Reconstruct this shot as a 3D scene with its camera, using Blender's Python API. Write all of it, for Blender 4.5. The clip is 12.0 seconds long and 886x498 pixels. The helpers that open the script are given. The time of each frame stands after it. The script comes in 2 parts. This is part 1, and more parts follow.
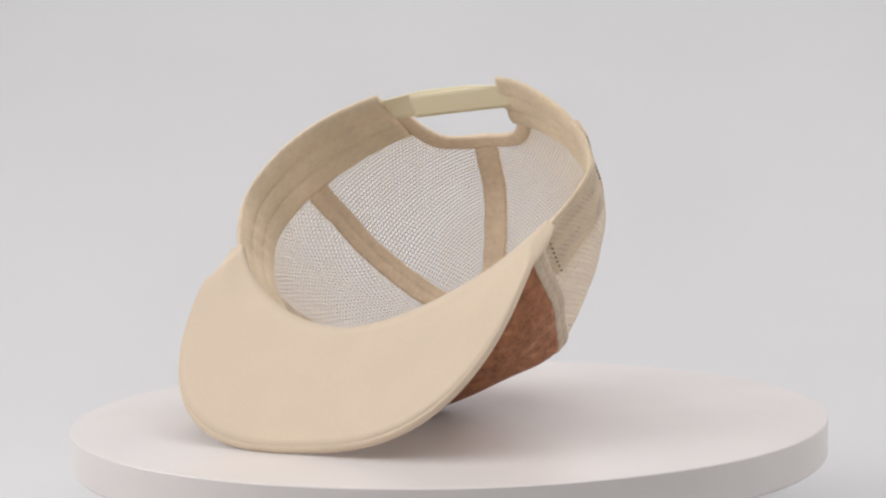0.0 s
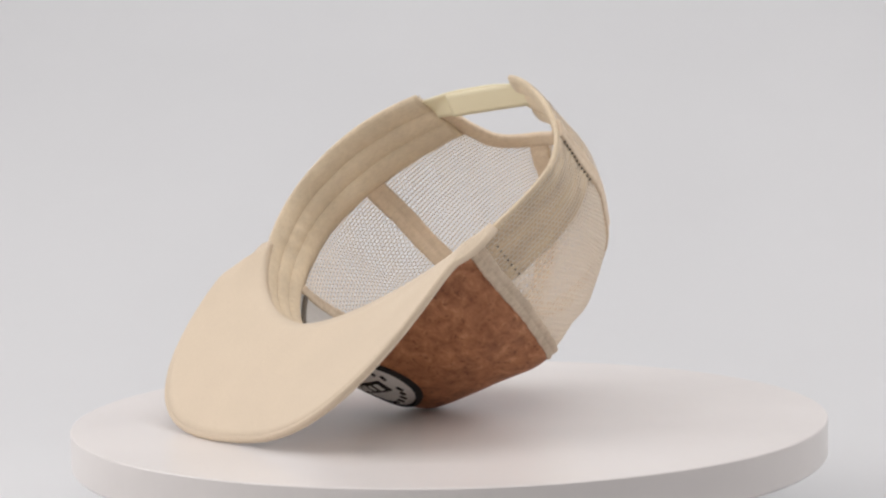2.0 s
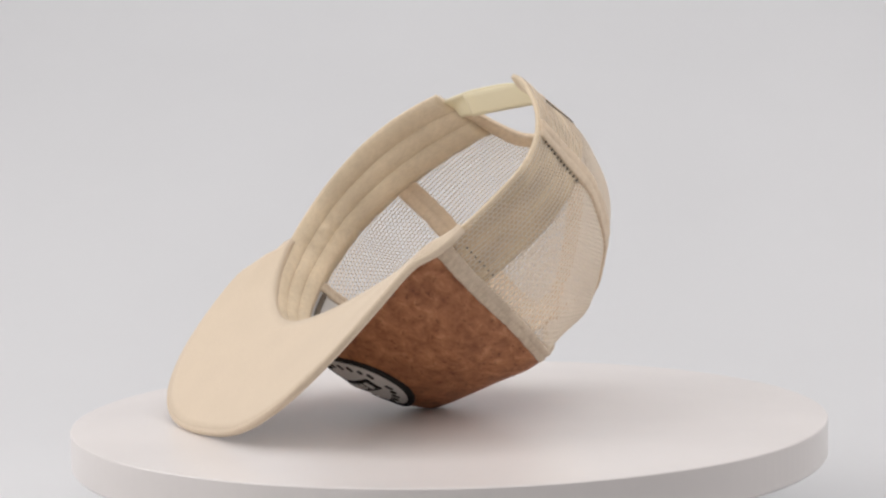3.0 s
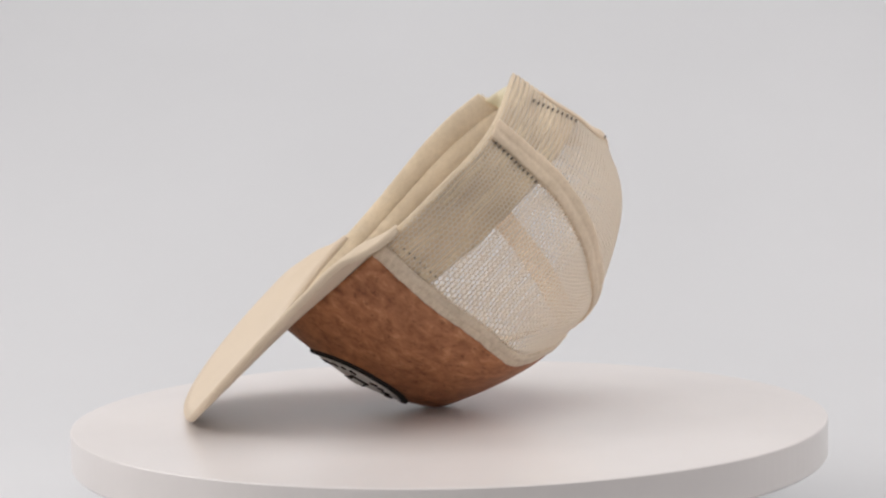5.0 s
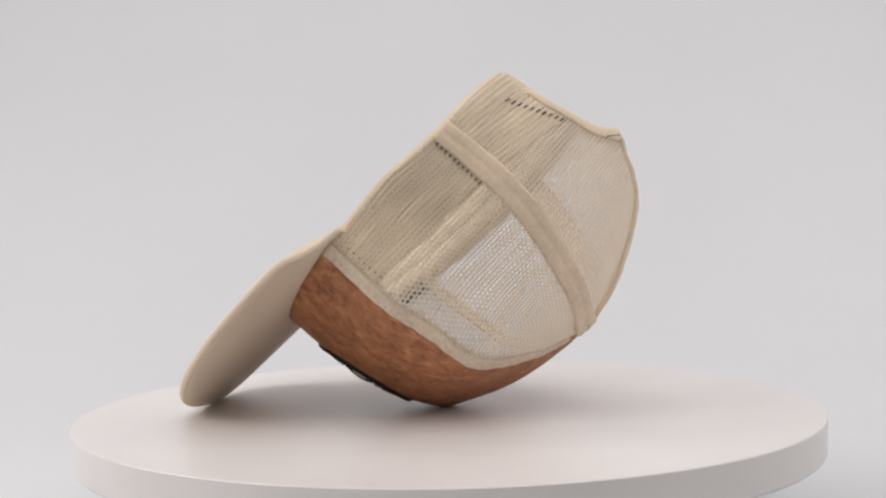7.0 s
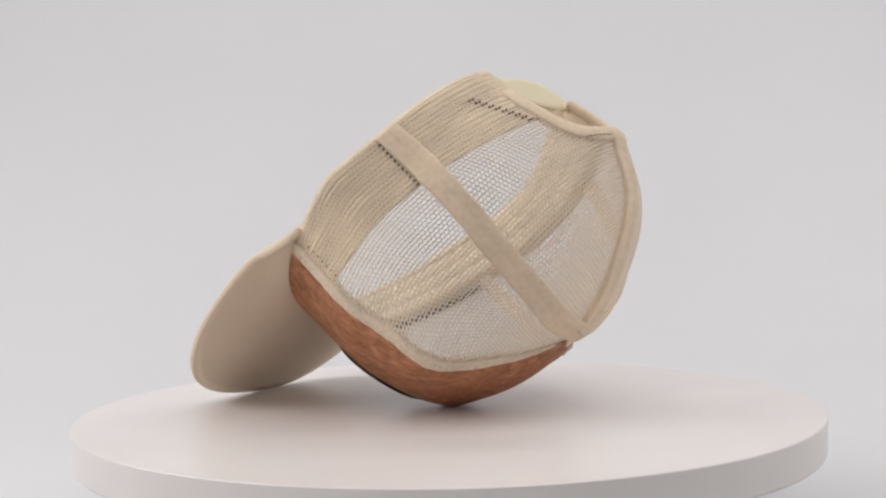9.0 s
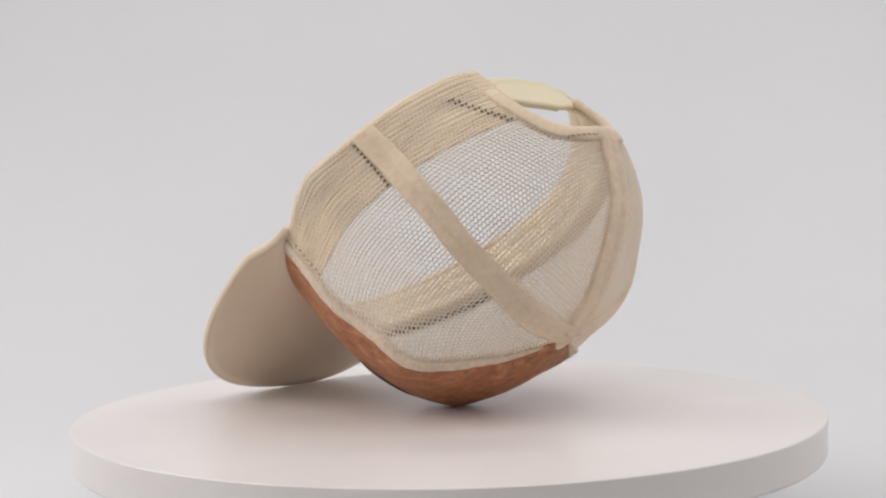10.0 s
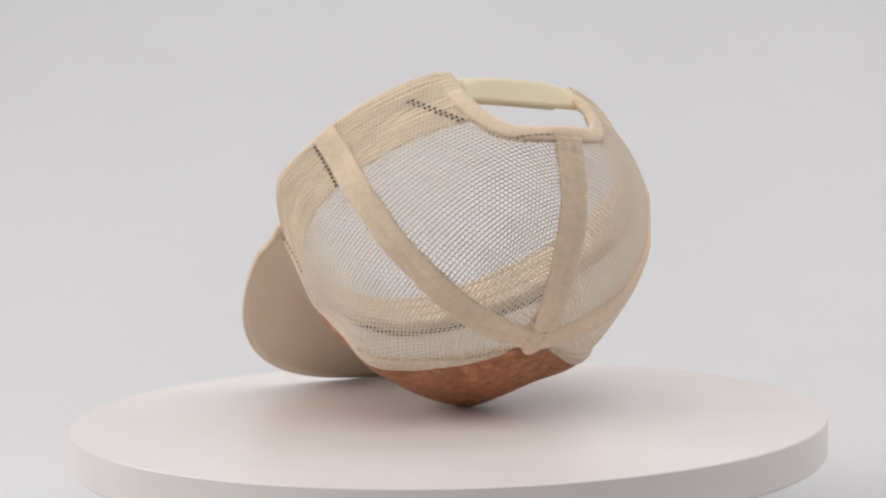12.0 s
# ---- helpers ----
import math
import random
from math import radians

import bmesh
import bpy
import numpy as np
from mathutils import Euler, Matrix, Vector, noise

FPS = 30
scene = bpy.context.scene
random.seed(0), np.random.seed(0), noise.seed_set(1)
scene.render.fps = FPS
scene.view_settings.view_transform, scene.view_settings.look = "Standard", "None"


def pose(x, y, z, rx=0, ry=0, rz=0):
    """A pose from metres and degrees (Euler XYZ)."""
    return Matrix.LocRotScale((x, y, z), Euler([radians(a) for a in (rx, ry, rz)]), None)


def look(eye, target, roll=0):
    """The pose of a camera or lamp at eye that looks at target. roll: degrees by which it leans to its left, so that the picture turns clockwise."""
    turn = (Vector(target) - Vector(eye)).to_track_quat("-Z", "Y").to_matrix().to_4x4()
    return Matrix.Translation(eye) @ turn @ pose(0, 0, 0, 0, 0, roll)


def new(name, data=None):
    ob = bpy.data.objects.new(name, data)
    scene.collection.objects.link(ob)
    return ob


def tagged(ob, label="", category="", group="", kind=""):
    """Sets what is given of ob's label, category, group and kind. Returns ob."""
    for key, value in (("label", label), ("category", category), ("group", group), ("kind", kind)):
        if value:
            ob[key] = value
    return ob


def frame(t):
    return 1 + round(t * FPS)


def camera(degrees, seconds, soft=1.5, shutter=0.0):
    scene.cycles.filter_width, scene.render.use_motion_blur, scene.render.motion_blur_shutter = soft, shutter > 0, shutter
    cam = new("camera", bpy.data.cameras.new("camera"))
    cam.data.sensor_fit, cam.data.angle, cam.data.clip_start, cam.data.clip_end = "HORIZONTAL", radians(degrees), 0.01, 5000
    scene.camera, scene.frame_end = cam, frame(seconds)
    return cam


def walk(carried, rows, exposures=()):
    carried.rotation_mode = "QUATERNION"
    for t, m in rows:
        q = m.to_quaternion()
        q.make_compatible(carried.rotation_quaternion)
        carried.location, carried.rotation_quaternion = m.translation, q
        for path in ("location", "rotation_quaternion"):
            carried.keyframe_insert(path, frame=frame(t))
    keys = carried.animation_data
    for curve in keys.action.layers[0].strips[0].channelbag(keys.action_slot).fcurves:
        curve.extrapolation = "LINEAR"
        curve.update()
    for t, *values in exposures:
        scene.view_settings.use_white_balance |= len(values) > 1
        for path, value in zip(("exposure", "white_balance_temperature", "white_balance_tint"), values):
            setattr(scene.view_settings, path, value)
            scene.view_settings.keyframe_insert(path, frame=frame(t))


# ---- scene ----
cam = camera(32.5, 12.0, soft=2.35, shutter=0.0)
EYE = Vector((0.0, -0.82394, 0.13538))
AIM = EYE + Vector((-0.001446, 0.998333, -0.057693))
walk(cam, [(0.0, look(EYE, AIM, -1.2)), (12.0, look(EYE, AIM, -1.2))])

# ---- world and lamps: softboxes above, behind and at both sides, an added front fill ----
scene.view_settings.exposure = 0.50
world = bpy.data.worlds.new("studio_air")
scene.world = world
world.use_nodes = True
world.node_tree.nodes["Background"].inputs[0].default_value = (0.95, 0.97, 1.0, 1)
world.node_tree.nodes["Background"].inputs[1].default_value = 0.25


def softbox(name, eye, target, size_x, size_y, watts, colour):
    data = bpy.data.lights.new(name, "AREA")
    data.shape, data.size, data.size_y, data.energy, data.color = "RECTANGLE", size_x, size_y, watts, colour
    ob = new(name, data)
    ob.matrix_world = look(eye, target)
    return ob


softbox("softbox_top", (0.0, -0.4, 1.4), (0.0, 0.0, 0.0), 2.3, 2.0, 10.5, (1.0, 0.957, 0.945))
softbox("softbox_back", (0.0, 0.55, 1.9), (0.0, 1.5, 0.6), 1.8, 0.5, 5.7, (1.0, 0.985, 1.0))
softbox("softbox_side", (-1.35, -0.20, 0.75), (0.0, 0.0, 0.08), 1.2, 0.8, 9.0, (1.0, 0.955, 0.935))
softbox("softbox_side", (1.35, 0.25, 0.75), (0.0, 0.0, 0.08), 1.2, 0.8, 5.3, (1.0, 0.955, 0.935))
# added fill from behind the camera, lifts the bill and the crown's inside
softbox("front_fill", (0.15, -1.9, 0.85), (0.0, 0.0, 0.05), 1.4, 1.0, 3.2, (1.0, 0.957, 0.945))

# ---- materials ----


def material(name, rough=0.7, sheen=0.0):
    m = bpy.data.materials.new(name)
    m.use_nodes = True
    b = m.node_tree.nodes["Principled BSDF"]
    b.inputs["Roughness"].default_value = rough
    b.inputs["Sheen Weight"].default_value = sheen
    return m, m.node_tree, b


def coords(nt, scale):
    tc = nt.nodes.new("ShaderNodeTexCoord")
    mp = nt.nodes.new("ShaderNodeMapping")
    mp.inputs["Scale"].default_value = scale
    nt.links.new(tc.outputs["Object"], mp.inputs["Vector"])
    return mp.outputs["Vector"]


def noise_node(nt, vec, scale, detail=4.0, rough=0.55):
    n = nt.nodes.new("ShaderNodeTexNoise")
    n.inputs["Scale"].default_value, n.inputs["Detail"].default_value, n.inputs["Roughness"].default_value = scale, detail, rough
    nt.links.new(vec, n.inputs["Vector"])
    return n.outputs["Fac"]


def ramp(nt, fac, stops):
    r = nt.nodes.new("ShaderNodeValToRGB")
    e = r.color_ramp.elements
    while len(e) < len(stops):
        e.new(0.5)
    for el, (p, c) in zip(e, stops):
        el.position, el.color = p, (*c, 1)
    nt.links.new(fac, r.inputs["Fac"])
    return r.outputs["Color"]


def mix(nt, a, b, fac, kind="MIX"):
    m = nt.nodes.new("ShaderNodeMix")
    m.data_type, m.blend_type = "RGBA", kind
    for sock, val in ((m.inputs[0], fac), (m.inputs[6], a), (m.inputs[7], b)):
        if isinstance(val, (float, int)):
            sock.default_value = val
        elif isinstance(val, tuple):
            sock.default_value = (*val, 1)
        else:
            nt.links.new(val, sock)
    return m.outputs[2]


def bump(nt, bsdf, height, strength, distance):
    b = nt.nodes.new("ShaderNodeBump")
    b.inputs["Strength"].default_value, b.inputs["Distance"].default_value = strength, distance
    nt.links.new(height, b.inputs["Height"])
    nt.links.new(b.outputs["Normal"], bsdf.inputs["Normal"])


def cloth(name, colour, weave=1500.0, spread=0.10, rough=0.85, slub=0.0, sheen=0.15):
    """Woven fabric: fine thread grain over broad, faint unevenness; slub adds streaks and mottling of a few millimetres."""
    m, nt, b = material(name, rough, sheen)
    v = coords(nt, (1, 1, 1))
    fine = noise_node(nt, v, weave, 2.0)
    broad = noise_node(nt, v, 28.0, 3.0)
    dark = tuple(c * (1 - spread) for c in colour)
    light = tuple(min(1, c * (1 + spread)) for c in colour)
    base = ramp(nt, broad, [(0.3, dark), (0.7, light)])
    grain = ramp(nt, fine, [(0.3, (0.86, 0.85, 0.84)), (0.7, (1, 1, 1))])
    col = mix(nt, base, grain, 0.5, "MULTIPLY")
    height = fine
    if slub:
        streak = noise_node(nt, coords(nt, (1, 1, 2.2)), 260.0, 4.0, 0.65)
        shade = ramp(nt, streak, [(0.32, (0.72, 0.68, 0.62)), (0.6, (1, 1, 1))])
        col = mix(nt, col, shade, slub, "MULTIPLY")
        height = streak
    nt.links.new(col, b.inputs["Base Color"])
    bump(nt, b, height, 0.35, 0.0005)
    return m


def lets_light_through(m, share):
    """Thin threads glow with the light behind them."""
    nt = m.node_tree
    b, end = nt.nodes["Principled BSDF"], nt.nodes["Material Output"]
    thin, both = nt.nodes.new("ShaderNodeBsdfTranslucent"), nt.nodes.new("ShaderNodeMixShader")
    nt.links.new(b.inputs["Base Color"].links[0].from_socket, thin.inputs["Color"])
    both.inputs[0].default_value = share
    nt.links.new(b.outputs[0], both.inputs[1])
    nt.links.new(thin.outputs[0], both.inputs[2])
    nt.links.new(both.outputs[0], end.inputs["Surface"])


def cork_material():
    """Pressed cork: soft mottling, fine dark flecks and paler chips."""
    m, nt, b = material("cork", 0.6)
    v = coords(nt, (1, 1, 0.75))
    mottle = nt.nodes.new("ShaderNodeTexNoise")
    mottle.inputs["Scale"].default_value, mottle.inputs["Detail"].default_value = 150.0, 5.0
    mottle.inputs["Roughness"].default_value, mottle.inputs["Distortion"].default_value = 0.65, 0.35
    nt.links.new(v, mottle.inputs["Vector"])
    base = ramp(nt, mottle.outputs["Fac"], [(0.28, (0.20, 0.072, 0.030)), (0.44, (0.37, 0.145, 0.062)), (0.58, (0.48, 0.205, 0.092)), (0.74, (0.66, 0.34, 0.18))])
    broad = ramp(nt, noise_node(nt, v, 30.0, 3.0), [(0.35, (0.80, 0.76, 0.74)), (0.65, (1, 1, 1))])
    col = mix(nt, base, broad, 0.8, "MULTIPLY")
    fleck = noise_node(nt, v, 330.0, 3.0)
    pits = ramp(nt, fleck, [(0.30, (0.35, 0.28, 0.24)), (0.39, (1, 1, 1))])
    col = mix(nt, col, pits, 0.7, "MULTIPLY")
    nt.links.new(col, b.inputs["Base Color"])
    bump(nt, b, fleck, 0.4, 0.0005)
    return m


def matte(name, colour, rough=0.5, vary=0.03, scale=12.0):
    m, nt, b = material(name, rough)
    v = coords(nt, (1, 1, 1))
    n = noise_node(nt, v, scale, 5.0)
    lo = tuple(c * (1 - vary) for c in colour)
    hi = tuple(min(1, c * (1 + vary)) for c in colour)
    nt.links.new(ramp(nt, n, [(0.3, lo), (0.7, hi)]), b.inputs["Base Color"])
    bump(nt, b, noise_node(nt, v, 900.0, 2.0), 0.04, 0.0003)
    return m


CANVAS = cloth("cream_canvas", (0.755, 0.632, 0.485), spread=0.02)
BAND = cloth("beige_sweatband", (0.79, 0.66, 0.48), slub=0.35)
TAPE = cloth("beige_tape", (0.80, 0.65, 0.485), slub=0.4)
EDGE = cloth("grey_cream_edging", (0.74, 0.625, 0.49), spread=0.12, slub=0.7)
NET = cloth("cream_net", (0.96, 0.905, 0.83), spread=0.02)
lets_light_through(NET, 0.68)
LINING = cloth("grey_lining", (0.62, 0.61, 0.60))
EDGE_CANVAS = cloth("cream_edge_canvas", (0.74, 0.615, 0.465), spread=0.04)
CORK = cork_material()
STRAP = matte("cream_plastic", (0.85, 0.77, 0.54), 0.35)
THREAD_DARK = cloth("black_thread", (0.016, 0.011, 0.009), spread=0.3, sheen=0.0)
THREAD_WHITE = cloth("white_thread", (0.85, 0.84, 0.82))
# brown of the stitching, also the painted shade in the sweatband gap
SHADOW_THREAD = cloth("brown_thread_and_gap_shade", (0.11, 0.085, 0.06))
PLATTER = matte("white_laminate", (0.80, 0.765, 0.75), 0.30)
PLASTIC = matte("white_plastic", (0.75, 0.74, 0.73), 0.5)
ROOM = matte("grey_wall_paint", (0.30, 0.295, 0.29), 0.9, 0.04, 3.0)
SWEEP = matte("white_paper", (0.685, 0.695, 0.712), 0.9, 0.015, 3.0)

# ---- mesh helpers ----


def mesh_object(name, verts, faces, mat, parent=None, label="", smooth=True):
    me = bpy.data.meshes.new(name)
    me.from_pydata([tuple(v) for v in verts], [], [tuple(f) for f in faces])
    me.materials.append(mat)
    if smooth:
        me.polygons.foreach_set("use_smooth", [True] * len(me.polygons))
    me.update()
    ob = new(name, me)
    if parent is not None:
        ob.parent = parent
    return tagged(ob, label)


def solid(a, b, wrap=False):
    """A closed shell between two grids of points of one size; wrap joins the last row to the first."""
    n, m = a.shape[:2]
    verts = np.concatenate([a.reshape(-1, 3), b.reshape(-1, 3)])
    k = n * m
    faces = []
    rows = n if wrap else n - 1
    for i in range(rows):
        j = (i + 1) % n
        for c in range(m - 1):
            p, q, r, s = i * m + c, j * m + c, j * m + c + 1, i * m + c + 1
            faces += [(p, q, r, s), (k + p, k + s, k + r, k + q)]
        faces += [(i * m, k + i * m, k + j * m, j * m), (i * m + m - 1, j * m + m - 1, k + j * m + m - 1, k + i * m + m - 1)]
    if not wrap:
        e = (n - 1) * m
        for c in range(m - 1):
            faces += [(c, c + 1, k + c + 1, k + c), (e + c, k + e + c, k + e + c + 1, e + c + 1)]
    return verts, faces


def lathe(profile, steps=128):
    a = np.linspace(0, 2 * math.pi, steps, endpoint=False)
    verts, faces, m = [], [], len(profile)
    for t in a:
        verts += [(r * math.cos(t), r * math.sin(t), z) for r, z in profile]
    for i in range(steps):
        j = (i + 1) % steps
        faces += [(i * m + c, j * m + c, j * m + c + 1, i * m + c + 1) for c in range(m - 1)]
    return verts, faces


# ---- the studio ----


def studio():
    """A paper sweep: floor, curve and back wall in one sheet, with plain walls and a ceiling that close the place."""
    floor_z, half = -0.075, 2.6
    prof = [(-0.55, floor_z), (0.3, floor_z)]
    for i in range(1, 33):
        t = i / 32 * math.pi / 2
        prof.append((0.3 + 1.3 * math.sin(t), floor_z + 1.3 * (1 - math.cos(t))))
    prof.append((1.6, 2.4))
    xs = np.linspace(-half, half, 9)
    a = np.array([[(x, y, z) for (y, z) in prof] for x in xs])
    b = a + np.array([0, 0.01, -0.012])
    v, f = solid(a, b)
    tagged(mesh_object("backdrop", v, f, SWEEP), "white paper sweep curving from floor into back wall", kind="structure")

    def wall(name, lo, hi, label):
        (x0, y0, z0), (x1, y1, z1) = lo, hi
        a = np.array([[(x0, y0, z0), (x0, y1, z0)], [(x1, y0, z0), (x1, y1, z0)]], float)
        b = a.copy()
        b[..., 2] = z1
        v, f = solid(b, a)
        tagged(mesh_object(name, v, f, ROOM, smooth=False), label, kind="structure")

    wall("wall_west", (-2.7, -2.7, -0.088), (-2.61, 1.75, 2.5), "plain grey studio wall beside the sweep")
    wall("wall_east", (2.61, -2.7, -0.088), (2.7, 1.75, 2.5), "plain grey studio wall beside the sweep")
    wall("wall_south", (-2.6, -2.7, -0.088), (2.6, -2.61, 2.5), "plain grey studio wall behind the camera")
    wall("floor", (-2.7, -2.7, -0.2), (2.7, 1.75, -0.09), "plain grey studio floor under the paper")
    wall("ceiling", (-2.7, -2.7, 2.51), (2.7, 1.75, 2.6), "plain grey studio ceiling above the softbox")


studio()


def build_turntable():
    root = tagged(new("turntable"), "round white display turntable standing on white paper", "turntable")
    root.location = (0, 0, -0.075)
    R, T = 0.2010, 0.0195
    bev = [(0.0, 0.075), (R - 0.0006, 0.075), (R - 0.0002, 0.0748), (R, 0.0744), (R, 0.075 - T + 0.0015), (R - 0.0012, 0.075 - T), (0.06, 0.075 - T), (0.0, 0.075 - T)]
    v, f = lathe(bev[::-1], 192)
    disc = mesh_object("platter", v, f, PLATTER, root, "glossy white round platter")
    disc.data.polygons.foreach_set("use_smooth", [False] * len(disc.data.polygons))
    v, f = lathe([(0.0, 0.0), (0.118, 0.0), (0.12, 0.002), (0.118, 0.05), (0.112, 0.0552), (0.0, 0.0552)], 96)
    mesh_object("base", v, f, PLASTIC, root)
    return disc


platter = build_turntable()

# ---- the cap: x towards the bill, y to the wearer's left, z towards the crown ----
FRONT = np.array([(105, 0), (102.5, 23), (97.5, 51.8), (87.8, 76.5), (77.8, 91.8), (64.3, 101.3), (45.5, 108.6), (21.5, 113.4), (-10, 116)]) / 1000
BACK = np.array([(-79.5, -6), (-84.7, 9.2), (-90.6, 30.5), (-91, 44.8), (-89, 60), (-84.5, 73.5), (-73.3, 87.6), (-45.2, 105), (-10, 116)]) / 1000
SIDE = np.array([(105, 0), (101.5, 20.6), (98.5, 42.4), (90.6, 60.4), (82, 77), (68, 91), (49, 103.9), (24.8, 112.7), (0, 116)]) / 1000
MID_Y = 0.0025
EF, EB = 1.18, 1.10


# where the soft crown stands out from or falls in behind that form: angle, height, the widths of both, metres
SWELLS = (
    (180, 0.42, 20, 0.08, 0.0046), (-155, 0.0, 12, 0.10, 0.0022), (-60, 0.53, 16, 0.12, 0.0036), (-82, 0.70, 14, 0.10, 0.0025),
    (-112, 0.60, 16, 0.14, -0.0024), (-140, 0.82, 25, 0.12, -0.0029), (-75, 0.90, 25, 0.08, -0.0021), (-15, 0.62, 22, 0.16, -0.0030),
    (60, 0.88, 28, 0.10, -0.0035), (122, 0.55, 20, 0.22, -0.0025), (92, 0.58, 14, 0.15, -0.0018), (62, 0.62, 12, 0.12, 0.0013),
    (30, 0.62, 18, 0.15, -0.0025), (-50, 0.22, 14, 0.15, 0.0029), (135, 0.88, 25, 0.10, -0.0024), (-88, 0.0, 14, 0.10, 0.0024),
    (6, 0.52, 12, 0.07, 0.0011),
)
CORE = np.array([-0.010, 0.0025, 0.045])


def unit(v):
    return v / np.maximum(np.linalg.norm(v, axis=-1, keepdims=True), 1e-12)


def along(table, u):
    """A smooth curve through the table's points, u from 0 to 1."""
    t = np.clip(np.asarray(u, float), 0, 1) * (len(table) - 1)
    i = np.clip(t.astype(int), 0, len(table) - 2)
    f = (t - i)[..., None]
    p1, p2 = table[i], table[i + 1]
    p0 = np.where((i > 0)[..., None], table[np.maximum(i - 1, 0)], 2 * p1 - p2)
    p3 = np.where((i < len(table) - 2)[..., None], table[np.minimum(i + 2, len(table) - 1)], 2 * p2 - p1)
    return 0.5 * (2 * p1 + (p2 - p0) * f + (2 * p0 - 5 * p1 + 4 * p2 - p3) * f ** 2 + (3 * p1 - p0 - 3 * p2 + p3) * f ** 3)


def crown_flat(th, u):
    th, u = np.broadcast_arrays(np.asarray(th, float), np.asarray(u, float))
    c, s = np.cos(th), np.sin(th)
    e = np.where(c > 0, EF, EB)
    c, s = np.sign(c) * np.abs(c) ** e, np.sign(s) * np.abs(s) ** e
    fr, bk, sd = along(FRONT, u), along(BACK, u), along(SIDE, u)
    x0 = -0.010 * u
    ahead = (c > 0)
    x = x0 + np.where(ahead, fr[..., 0] - x0, x0 - bk[..., 0]) * c
    y = sd[..., 0] * s + MID_Y
    w = np.cos(th) ** 2
    z = np.where(ahead, fr[..., 1], bk[..., 1]) * w + sd[..., 1] * (1 - w)
    # the stiff front panel makes a ridge at its upper corners
    ridge = 0.0042 * np.exp(-((np.abs(np.degrees(th)) - 50) / 13) ** 2) * np.exp(-((u - 0.55) / 0.18) ** 2)
    x, y, z = x + 0.45 * ridge, y + 0.65 * np.sign(np.sin(th)) * ridge, z + 0.6 * ridge
    # the rim sags a little on the wearer's left, behind the ear
    z = z - 0.0055 * np.exp(-((np.degrees(th) - 130) / 36) ** 2) * (1 - u) ** 6
    z = z - 0.0038 * np.exp(-((np.degrees(th) + 142) / 22) ** 2) * (1 - u) ** 6
    p = np.stack([x, y, z], -1)
    push = np.zeros(th.shape)
    for at, up, wide, tall, amount in SWELLS:
        d = (np.degrees(th) - at + 180) % 360 - 180
        push = push + amount * np.exp(-(d / wide) ** 2 - ((u - up) / tall) ** 2)
    push = push * (1 - np.clip((u - 0.9) / 0.1, 0, 1) ** 2)
    return p + unit(p - CORE) * push[..., None]


def crown_normal(th, u):
    th, u = np.broadcast_arrays(np.asarray(th, float), np.asarray(u, float))
    uu = np.clip(u, 0, 0.985)
    dt = crown_flat(th + 0.004, uu) - crown_flat(th - 0.004, uu)
    du = crown_flat(th, np.minimum(uu + 0.008, 1)) - crown_flat(th, np.maximum(uu - 0.008, 0))
    return unit(np.cross(dt, du))


def crown(th, u, off=0.0):
    return crown_flat(th, u) + crown_normal(th, u) * np.asarray(off, float)[..., None]


TABLE_U = np.linspace(0, 1, 161)


def u_at(th, z):
    """The u at which the crown at angle th has the height z."""
    zz = crown_flat(th, TABLE_U)[:, 2]
    return np.interp(z, np.maximum.accumulate(zz), TABLE_U)


def on_back(y, z):
    th, u = math.pi, 0.2
    for _ in range(8):
        w = float(along(SIDE, np.array(u))[0])
        th = math.pi - math.asin(max(-0.999, min(0.999, (y - MID_Y) / w)))
        u = u_at(th, z)
    return th, u


def on_front(y, z):
    th, u = 0.0, 0.2
    for _ in range(8):
        w = float(along(SIDE, np.array(u))[0])
        th = math.asin(max(-0.999, min(0.999, (y - MID_Y) / w)))
        u = u_at(th, z)
    return th, u


def seam_angle(u, left=False):
    """The angle of the cork panel's edge, from base to top; it swings in less on the wearer's left."""
    return np.radians(56 - (1.5 if left else 3.5) * np.exp(-((np.asarray(u, float) - 0.66) / 0.24) ** 2))



def side_angle(u, left=False):
    """The angle of the side seam, which swings forward towards the top; on the wearer's left it sits a little further back."""
    u = np.asarray(u, float)
    return np.radians(115.5 - 20 * u ** 2 + (3.2 * (1 - u ** 4) if left else 0.0))


BAND_Z = 0.032


HOLE_Y, HOLE_Z, HOLE_A, HOLE_B = 0.0, 0.008, 0.037, 0.041


def in_hole(y, z, grow):
    return (np.abs(y - HOLE_Y) / (HOLE_A + grow)) ** 2.6 + (np.maximum(z - HOLE_Z, 0) / (HOLE_B + grow)) ** 2.6 < 1


cap = tagged(new("trucker_cap"), "cream mesh trucker cap with brown cork front, tipped on its bill", "cap")


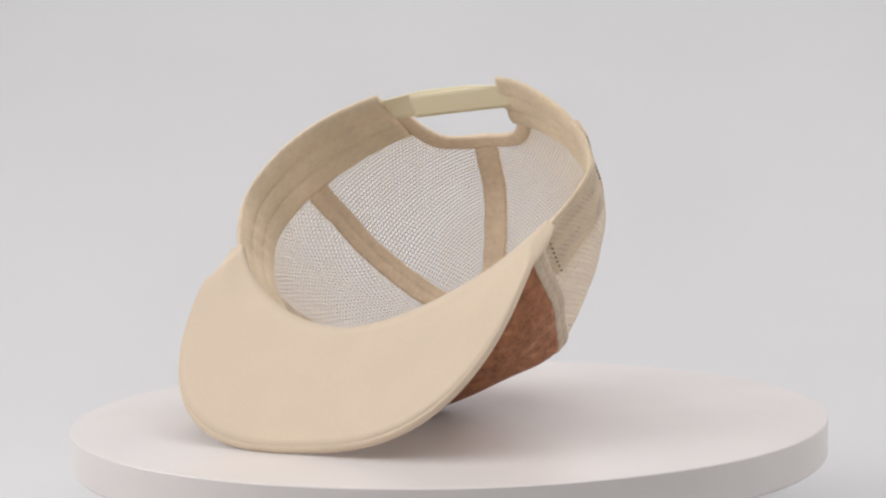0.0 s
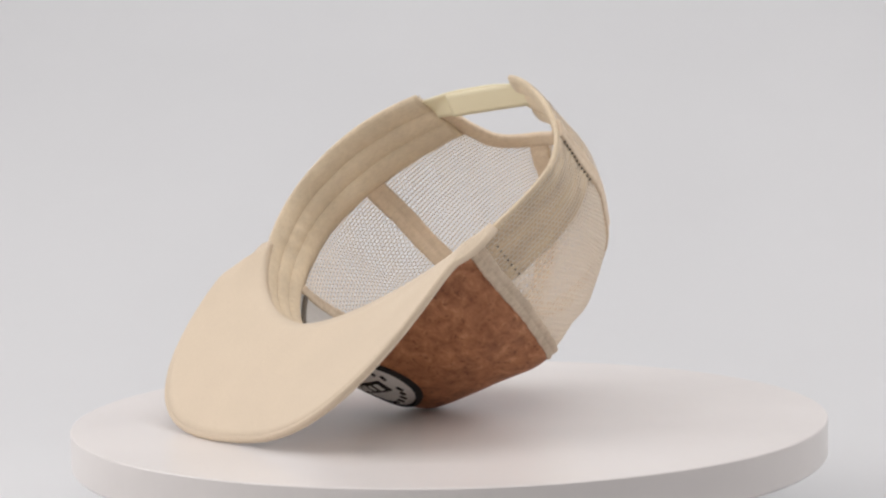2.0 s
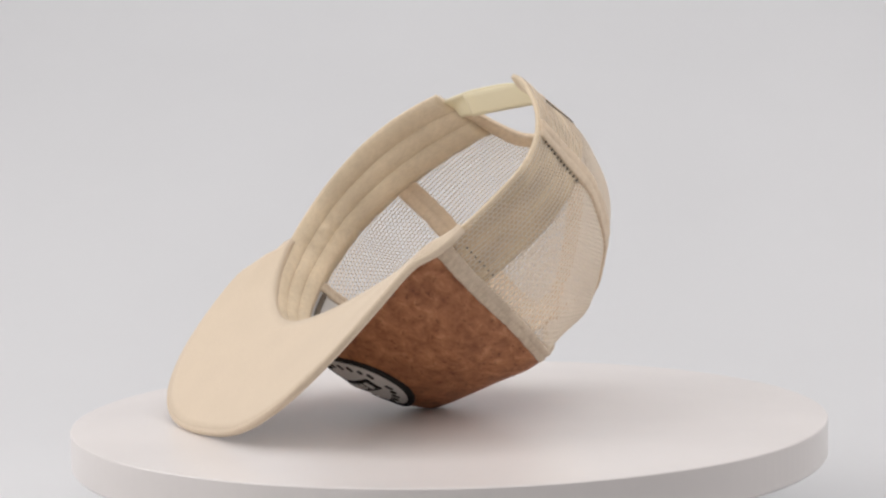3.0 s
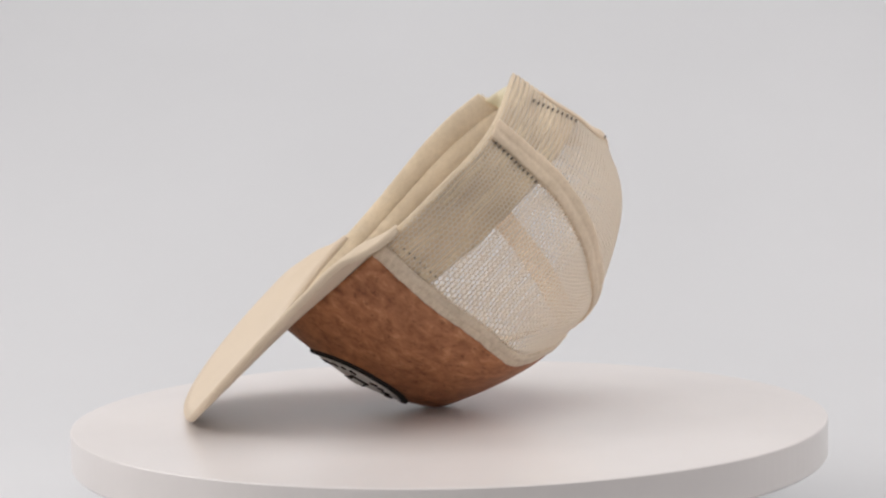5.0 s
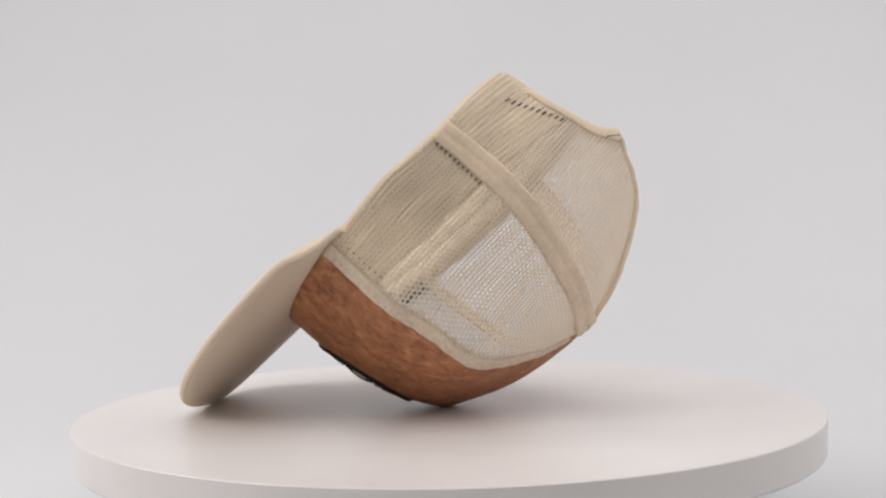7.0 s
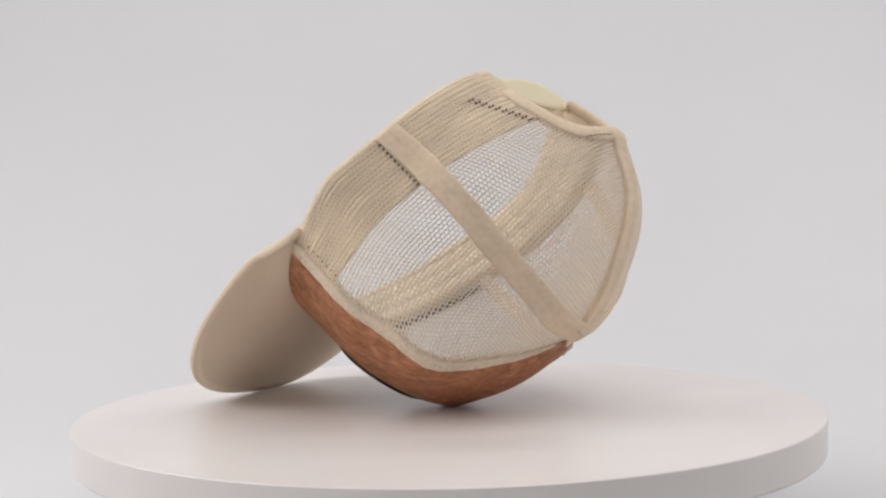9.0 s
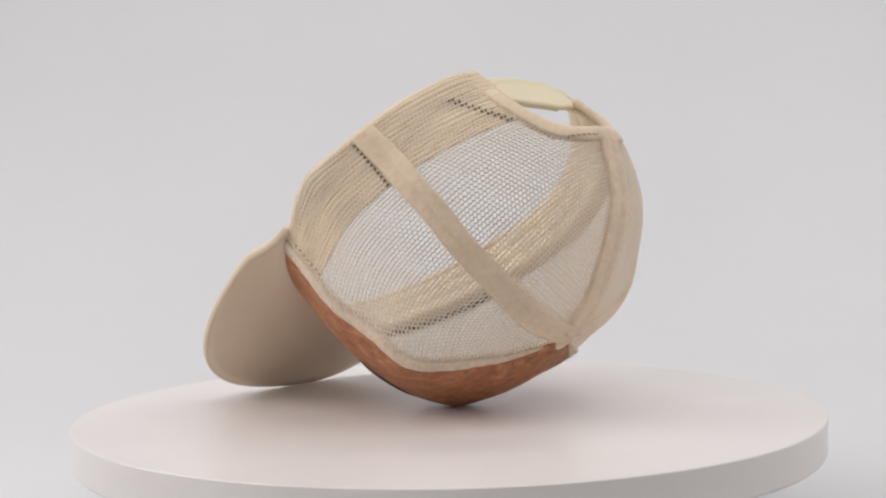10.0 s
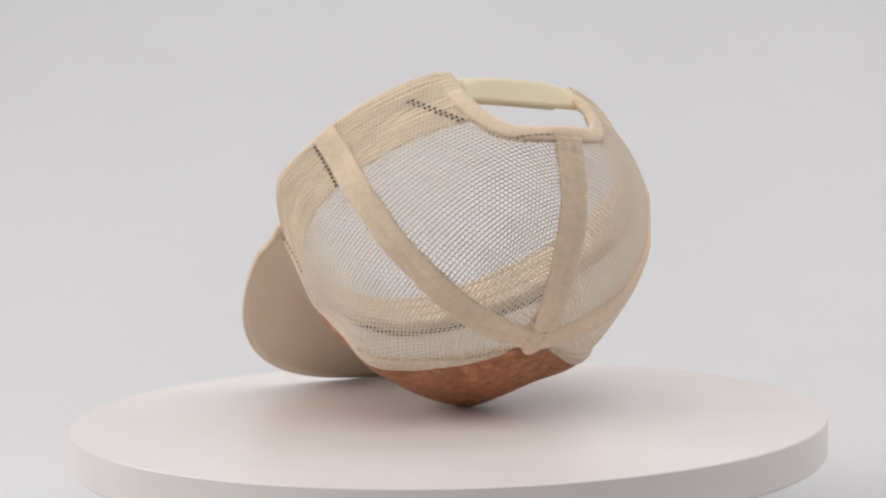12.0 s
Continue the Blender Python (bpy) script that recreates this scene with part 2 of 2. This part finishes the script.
def build_bill():
    n, m = 121, 15
    phi = np.linspace(-1, 1, n)
    a, b = np.zeros((n, m, 3)), np.zeros((n, m, 3))
    for i, p in enumerate(phi):
        ix, iy, _ = crown(p * radians(65), 0.0, -0.0035)
        iy -= MID_Y
        t = p * math.pi / 2
        ex, ey = math.copysign(abs(math.cos(t)) ** (2 / 3), math.cos(t)), math.copysign(abs(math.sin(t)) ** (2 / 3), math.sin(t))
        ox, oy = 0.039 + 0.1362 * ex, (0.0955 if p > 0 else 0.0938) * ey
        for k in range(m):
            s = k / (m - 1)
            w = s
            x, y = ix + (ox - ix) * w, iy + (oy - iy) * w
            reach = max(0.0, (x - 0.03) / 0.147)
            arch = 0.30 + 0.75 * math.sin(min(reach / 0.38, 1.0) * math.pi / 2) - 0.10 * reach
            z = 0.0005 - 0.002 * reach - 0.0105 * (y / 0.0965) ** 2 * arch
            ease = math.sin(min(s / 0.45, 1.0) * math.pi / 2)
            ease *= 1 - max(0.0, (abs(p) - 0.93) / 0.07)
            z = z * ease - 0.0012 * (1 - ease)
            half = 0.0020
            a[i, k] = (x, y + MID_Y, z + half)
            b[i, k] = (x, y + MID_Y, z - half)
    v, f = solid(b, a)
    bill = mesh_object("bill", v, f, CANVAS, cap, "stiff flat bill in cream canvas")
    # the bill's own edge, rounded by an added tube of slightly darker canvas
    edge = (a[:, -1] + b[:, -1]) / 2
    along_edge = unit(np.gradient(edge, axis=0))
    out = unit(np.cross(along_edge, np.array([0.0, 0.0, 1.0])))
    tube = []
    for q in range(10):
        c, s = math.cos(q * math.pi / 5), math.sin(q * math.pi / 5)
        tube.append(edge + out * 0.0015 * c + np.array([0.0, 0.0, 0.0021 * s]))
    tube = np.array(tube).transpose(1, 0, 2)
    faces = [(i * 10 + q, (i + 1) * 10 + q, (i + 1) * 10 + (q + 1) % 10, i * 10 + (q + 1) % 10) for i in range(n - 1) for q in range(10)]
    faces += [tuple(range(10)), tuple(range((n - 1) * 10, n * 10))]
    mesh_object("bill_edge", tube.reshape(-1, 3), faces, EDGE_CANVAS, bill, "rounded cream canvas edge of the bill")


build_bill()


def build_front():
    n, m = 61, 61
    U = np.linspace(0.0, 0.955, n)[:, None]
    V = np.linspace(-1, 1, m)[None, :]
    th = V * np.where(V > 0, seam_angle(U, True), seam_angle(U))
    v, f = solid(crown(th, U + 0 * V, 0.0012 + 0 * th), crown(th, U + 0 * V, -0.0004 + 0 * th))
    mesh_object("front_panel", v, f, CORK, cap, "brown mottled cork front panel")
    v, f = solid(crown(th, U + 0 * V, -0.0008 + 0 * th), crown(th, U + 0 * V, -0.0018 + 0 * th))
    mesh_object("lining", v, f, LINING, cap, "pale grey lining behind the cork")


build_front()


def wobble(points, amount, scale):
    """Small unevenness of sewn cloth, as an offset for each point."""
    flat = points.reshape(-1, 3)
    return np.array([noise.noise(Vector(p) * scale) * amount for p in flat]).reshape(points.shape[:-1])


def ribbon(name, th_of_u, u0, u1, left, right, out, inn, mat, label="", n=90, m=13, lift=0.0, taper=0.0, close=0.0):
    """A band of cloth laid along a line that runs up the crown, creased along two stitch lines."""
    U = np.linspace(u0, u1, n)
    th = np.asarray(th_of_u(U), float) * np.ones(n)
    P = crown_flat(th, U)
    N = crown_normal(th, U)
    B = unit(np.cross(N, unit(np.gradient(P, axis=0))))
    P = P + N * (lift * np.exp(-((U - 0.93) / 0.04) ** 2))[:, None]
    S = np.linspace(-left, right, m)
    slim = ((1 - taper * U) * (1 - close * np.clip((U - 0.74) / 0.2, 0, 1)))[:, None]
    edge = np.array([wobble(P + B * s, 0.0004, 160.0) for s in (-left, right)])
    f = np.linspace(0, 1, m)
    shift = edge[0][:, None] * (1 - f) + edge[1][:, None] * f
    mid = P[:, None] + B[:, None] * (S[None, :] * slim + shift)[..., None]
    puff = 0.0005 * np.abs(np.sin(f * math.pi * 2)) ** 0.5
    lump = wobble(mid, 0.0005, 260.0)
    a = mid + N[:, None] * (out + puff[None, :] + lump)[..., None]
    b = mid + N[:, None] * (inn - puff[None, :] + lump)[..., None]
    v, f = solid(a, b)
    return mesh_object(name, v, f, mat, cap, label)


for sign in (1, -1):
    ribbon("seam_tape", lambda u, s=sign: s * side_angle(u, s > 0), 0.0, 0.998, 0.0068, 0.0068, 0.0010, -0.0012, TAPE, "beige tape over the side seam")
    lr = (0.0012, 0.0078) if sign < 0 else (0.0078, 0.0012)
    ribbon("front_edging", lambda u, s=sign: s * seam_angle(u, s > 0), 0.0, 0.92, *lr, 0.0013, -0.0026, EDGE, "greyish cream edging along the cork", taper=0.30, close=0.85)
_, u_arch = on_back(MID_Y, HOLE_Z + HOLE_B + 0.006)
ribbon("seam_tape", lambda u: math.pi, u_arch, 0.998, 0.0072, 0.0072, 0.0013, -0.0015, TAPE, "beige tape over the centre back seam", lift=0.0012)


def build_top():
    U = np.linspace(0.945, 1.0, 8)
    th = np.linspace(0, 2 * math.pi, 40, endpoint=False)
    a = np.array([[crown_flat(t, u) for u in U] for t in th])
    rise = (0.0019 - 0.0012 * (1 - (U - 0.945) / 0.055))[None, :] + wobble(a, 0.0003, 220.0)
    up = np.array([0.0, 0.0, 1.0])
    v, f = solid(a + up * rise[..., None], a - up * 0.0025, True)
    mesh_object("top_patch", v, f, TAPE, cap, "beige cloth where the seams meet")


build_top()


def build_net(lo, hi, label):
    """One net panel: staggered holes in a thin knitted sheet, at one pitch all over."""
    pitch, thick = 0.0024, 0.00030
    mid = lambda u: (lo(u) + hi(u)) / 2
    us = np.linspace(0, 0.995, 300)
    thm = mid(us)
    P = crown_flat(thm, us)
    hh = np.concatenate([[0], np.cumsum(np.linalg.norm(np.diff(P, axis=0), axis=1))])
    dth = crown_flat(thm + 0.01, us) - crown_flat(thm - 0.01, us)
    rad = np.maximum(np.linalg.norm(dth, axis=1) / 0.02, 0.004)
    row_h = pitch * 0.866
    cells = []
    for r in range(int(hh[-1] / row_h)):
        h = (r + 0.5) * row_h
        u = np.interp(h, hh, us)
        rr = np.interp(h, hh, rad)
        width = (hi(u) - lo(u)) * rr
        k = int(width / pitch / 2) + 2
        for c in range(-k, k + 1):
            s = (c + 0.5 * (r % 2)) * pitch
            if abs(s) < width / 2 + pitch * 0.5:
                cells.append((s, h))
    cells = np.array(cells)
    ang = np.radians(30 + 60 * np.arange(6))
    outer = np.stack([np.cos(ang), np.sin(ang)], -1) * pitch / math.sqrt(3)
    # the holes run together along the rows, and every second row is drawn a little tighter
    slack = 0.70 - 0.10 * (np.round(cells[:, 1] / row_h - 0.5) % 2) + 0.05 * np.sin(cells[:, 0] * 310 + cells[:, 1] * 170)
    inner = outer[None] * np.stack([np.full(len(cells), 0.87), slack], -1)[:, None]
    flat = np.concatenate([cells[:, None] + outer, cells[:, None] + inner], 1)
    U = np.interp(flat[..., 1], hh, us)
    TH = mid(U) + flat[..., 0] / np.interp(flat[..., 1], hh, rad)
    TH = np.clip(TH, lo(U), hi(U))
    ctr = crown_flat(TH.mean(1), U.mean(1))
    keep = ~((ctr[:, 0] < -0.04) & in_hole(ctr[:, 1], ctr[:, 2], 0.004))
    U, TH = U[keep], TH[keep]
    top, low = crown(TH, U, thick + 0 * U), crown(TH, U, -thick + 0 * U)
    n = len(U)
    verts = np.concatenate([top, low], 1).reshape(-1, 3)
    one = []
    for i in range(6):
        j = (i + 1) % 6
        one += [(i, j, 6 + j, 6 + i), (12 + i, 18 + i, 18 + j, 12 + j), (6 + i, 6 + j, 18 + j, 18 + i)]
    faces = (np.array(one)[None] + 24 * np.arange(n)[:, None, None]).reshape(-1, 4)
    mesh_object("net_panel", verts, faces, NET, cap, label)


build_net(lambda u: seam_angle(u, True), lambda u: side_angle(u, True), "cream net side panel")
build_net(lambda u: side_angle(u, True), lambda u: math.pi + 0 * u, "cream net back panel")
build_net(lambda u: -side_angle(u), lambda u: -seam_angle(u), "cream net side panel")
build_net(lambda u: -math.pi + 0 * u, lambda u: -side_angle(u), "cream net back panel")


def build_band():
    n, m = 181, 61
    th = np.linspace(radians(-158), radians(156), n)
    a, b = np.zeros((n, m, 3)), np.zeros((n, m, 3))
    v = np.linspace(0, 1, m)
    for i, t in enumerate(th):
        low = float(crown_flat(t, 0.0)[2])
        top = BAND_Z - 0.008 * math.cos(t) ** 2 * (t * t < 2.4) + 0.00015 * math.sin(t * 31)
        U = u_at(t, low + v * (top - low))
        puff = 0.0012 + 0.0015 * np.abs(np.sin(v * math.pi * 3)) ** 0.5
        puff = puff * (1 + 0.10 * math.sin(t * 17) * np.sin(v * 9))
        # the cloth puckers where the band has been eased round the temple
        puff = puff + 0.0009 * math.exp(-((math.degrees(t) - 76) / 11) ** 2) * math.sin(t * 52) * np.sin(v * math.pi)
        rows = np.abs(np.sin(v * math.pi * 13 + 0.6 * math.sin(t * 3) + 0.4 * math.sin(t * 11))) ** 0.6
        a[i] = crown(t, U, -0.0004 + (0.0007 + 0.0003 * math.sin(t * 7) * np.sin(v * 13)) * rows * (v > 0.03) * (v < 0.97))
        inner = u_at(t, low + v * (0.86 * top - low))
        b[i] = crown(t, inner, -puff - 0.0012 - 0.0024 * v ** 1.5)
        a[i, 0, 2] -= 0.0015
        b[i, 0, 2] -= 0.0015
    vv, f = solid(a, b)
    mesh_object("sweatband", vv, f, BAND, cap, "padded beige sweatband with stitched rows")


build_band()


def build_arch():
    n, m = 61, 6
    ts = np.linspace(0.0, math.pi, n)
    a, b = np.zeros((n, m, 3)), np.zeros((n, m, 3))
    power = lambda q: math.copysign(abs(q) ** (2 / 2.6), q)
    for i, t in enumerate(ts):
        for k in range(m):
            g = 0.0075 * k / (m - 1)
            y = HOLE_Y + (HOLE_A + g) * power(math.cos(t))
            z = HOLE_Z + (HOLE_B + g) * power(math.sin(t))
            th, u = on_back(y, z)
            a[i, k] = crown(th, u, 0.0011 + 0.0005 * math.sin(math.pi * k / (m - 1)))
            b[i, k] = crown(th, u, -0.0022 - 0.0005 * math.sin(math.pi * k / (m - 1)))
    v, f = solid(a, b)
    mesh_object("arch_binding", v, f, TAPE, cap, "beige binding round the back opening")


build_arch()


def build_strap(y0, y1, x, tilt, z0, z1, label):
    """A flat plastic strap, taut across the opening, its ends tucked inside the crown."""
    n, m = 41, 7
    a, b = np.zeros((n, m, 3)), np.zeros((n, m, 3))
    for i in range(n):
        f = i / (n - 1)
        y = y0 + (y1 - y0) * f
        bow = -0.0006 * (1 - (y / 0.05) ** 2)
        for k in range(m):
            z = z0 + (z1 - z0) * k / (m - 1)
            lean = 0.004 * k / (m - 1)
            th, u = on_back(y, z)
            px = max(x + bow + lean, float(crown_flat(th, u)[0]) + 0.0020 - 0.4 * (x + 0.0750))
            a[i, k] = (px - 0.0007, y, z + tilt * y)
            b[i, k] = (px + 0.0007, y, z + tilt * y)
    v, f = solid(a, b)
    return mesh_object("strap", v, f, STRAP, cap, label)


build_strap(-0.047, 0.024, -0.0750, 0.0, -0.0030, 0.0100, "pale yellow plastic snap strap")
build_strap(-0.030, 0.046, -0.0768, -0.010, -0.0035, 0.0105, "pale yellow plastic snap strap lapping over")


def build_patch():
    """An oval embroidered patch: white ground, black rim and middle bar, letters as plain bars."""
    zc, hy, hz = 0.049, 0.0315, 0.0285

    def place(y, z, off):
        th, u = on_front(MID_Y + y, zc + z)
        return crown(th, u, off)

    def oval(r, t, off):
        return place(hy * r * math.cos(t), hz * r * math.sin(t), off)

    n = 72
    ts = np.linspace(0, 2 * math.pi, n, endpoint=False)

    def ring(radii, offs, base):
        a = np.array([[oval(r, t, o) for r, o in zip(radii, offs)] for t in ts])
        b = np.array([[oval(r, t, base) for r in radii] for t in ts])
        return solid(a, b, True)

    v, f = ring((0.02, 0.3, 0.6, 0.95), (0.0018,) * 4, 0.0008)
    patch = mesh_object("patch", v, f, THREAD_WHITE, cap, "white oval embroidered patch with black rim")
    v, f = ring((0.91, 0.935, 0.975, 1.01, 1.03), (0.0020, 0.0026, 0.0027, 0.0024, 0.0014), 0.0008)
    mesh_object("rim", v, f, THREAD_DARK, patch, "black stitched rim")

    def bar(y0, y1, z0, z1, name, mat, high=0.0023):
        a = np.array([[place(y, z, high) for z in np.linspace(z0, z1, 3)] for y in np.linspace(y0, y1, 7)])
        b = np.array([[place(y, z, 0.0012) for z in np.linspace(z0, z1, 3)] for y in np.linspace(y0, y1, 7)])
        v, f = solid(a, b)
        mesh_object(name, v, f, mat, patch)

    bar(-0.0175, 0.0175, -0.0052, 0.0052, "middle_bar", THREAD_DARK)
    for y, w, h in ((-0.0128, 0.0016, 0.0030), (-0.0070, 0.0010, 0.0024), (-0.0010, 0.0017, 0.0028), (0.0058, 0.0010, 0.0030), (0.0122, 0.0015, 0.0025)):
        bar(y - w, y + w, -h, h, "pale_bar", THREAD_WHITE, 0.0027)
    for i in range(10):
        t = radians(162 - i * 16)
        for s in (1, -1):
            y, z = hy * 0.73 * math.cos(t), s * hz * 0.69 * math.sin(t)
            tall = 0.0021 - 0.0006 * (i % 3 == 1)
            bar(y - 0.0008, y + 0.0008, z - tall, z + tall, "letter_bar", THREAD_DARK)


build_patch()


def stitch_row(start, end, count, rows, label, size=0.95, proud=0.0):
    """A row of needle holes with dark thread in them; ends given as angle and height on the crown."""
    verts, faces = [], []
    for r in range(rows):
        for i in range(count):
            f = i / (count - 1)
            th = radians(start[0] + (end[0] - start[0]) * f + 1.3 * r)
            z = start[1] + (end[1] - start[1]) * f
            u = u_at(th, z)
            nrm = crown_normal(th, u)
            p = crown_flat(th, u) + nrm * proud
            e1 = unit(np.cross(nrm, np.array([0.0, 0.0, 1.0])))
            e2 = np.cross(nrm, e1)
            k = len(verts)
            for q in range(8):
                c, s = math.cos(q * math.pi / 4), math.sin(q * math.pi / 4)
                verts.append(p + nrm * 0.0007 + size * (e1 * c * 0.0007 + e2 * s * 0.00045))
                verts.append(p - nrm * 0.0002 + size * (e1 * c * 0.0007 + e2 * s * 0.00045))
            verts.append(p + nrm * 0.0008)
            for q in range(8):
                w = (q + 1) % 8
                faces += [(k + 2 * q, k + 2 * w, k + 2 * w + 1, k + 2 * q + 1), (k + 16, k + 2 * w, k + 2 * q)]
    mesh_object("stitching", verts, faces, SHADOW_THREAD, cap, label)


for sign in (-1, 1):
    stitch_row((sign * 110.6, 0.003), (sign * 109.3, 0.031), 11, 1, "dark needle holes beside the seam", 1.1, 0.0006)
    stitch_row((sign * 62.5, 0.008), (sign * 62.5, 0.029), 7, 1, "dark needle holes beside the cork", 0.65, 0.0005)


stitch_row((-143, 0.006), (-151, 0.031), 10, 2, "dark needle holes beside the strap", 1.0, 0.0004)
stitch_row((-163, 0.0515), (-173, 0.0535), 6, 2, "dark needle holes in the binding", 0.8, 0.0010)


# dark strip that paints in the shade between sweatband and lining, with its thread
def build_gap_shade():
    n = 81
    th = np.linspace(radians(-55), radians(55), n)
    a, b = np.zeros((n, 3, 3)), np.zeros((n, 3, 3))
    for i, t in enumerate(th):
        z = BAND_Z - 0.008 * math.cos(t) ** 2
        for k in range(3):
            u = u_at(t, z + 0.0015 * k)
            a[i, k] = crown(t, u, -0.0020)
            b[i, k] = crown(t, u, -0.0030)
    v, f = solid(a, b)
    mesh_object("gap_shade_strip", v, f, SHADOW_THREAD, cap, "dark strip for the shaded gap and overlock thread along the sweatband")


build_gap_shade()

# ---- the turn ----
SEAT = Matrix(((-0.27875, -0.89413, 0.35046, -0.01738), (-0.67433, 0.44206, 0.59149, -0.00410), (-0.68380, -0.07145, -0.72616, 0.12136), (0, 0, 0, 1)))
TURN = -10.376


def motions():
    times = [0.5 * i for i in range(25)]
    walk(platter, [(t, pose(0, 0, 0, 0, 0, TURN * t)) for t in times])
    walk(cap, [(t, pose(0, 0, 0, 0, 0, TURN * t) @ SEAT) for t in times])


motions()
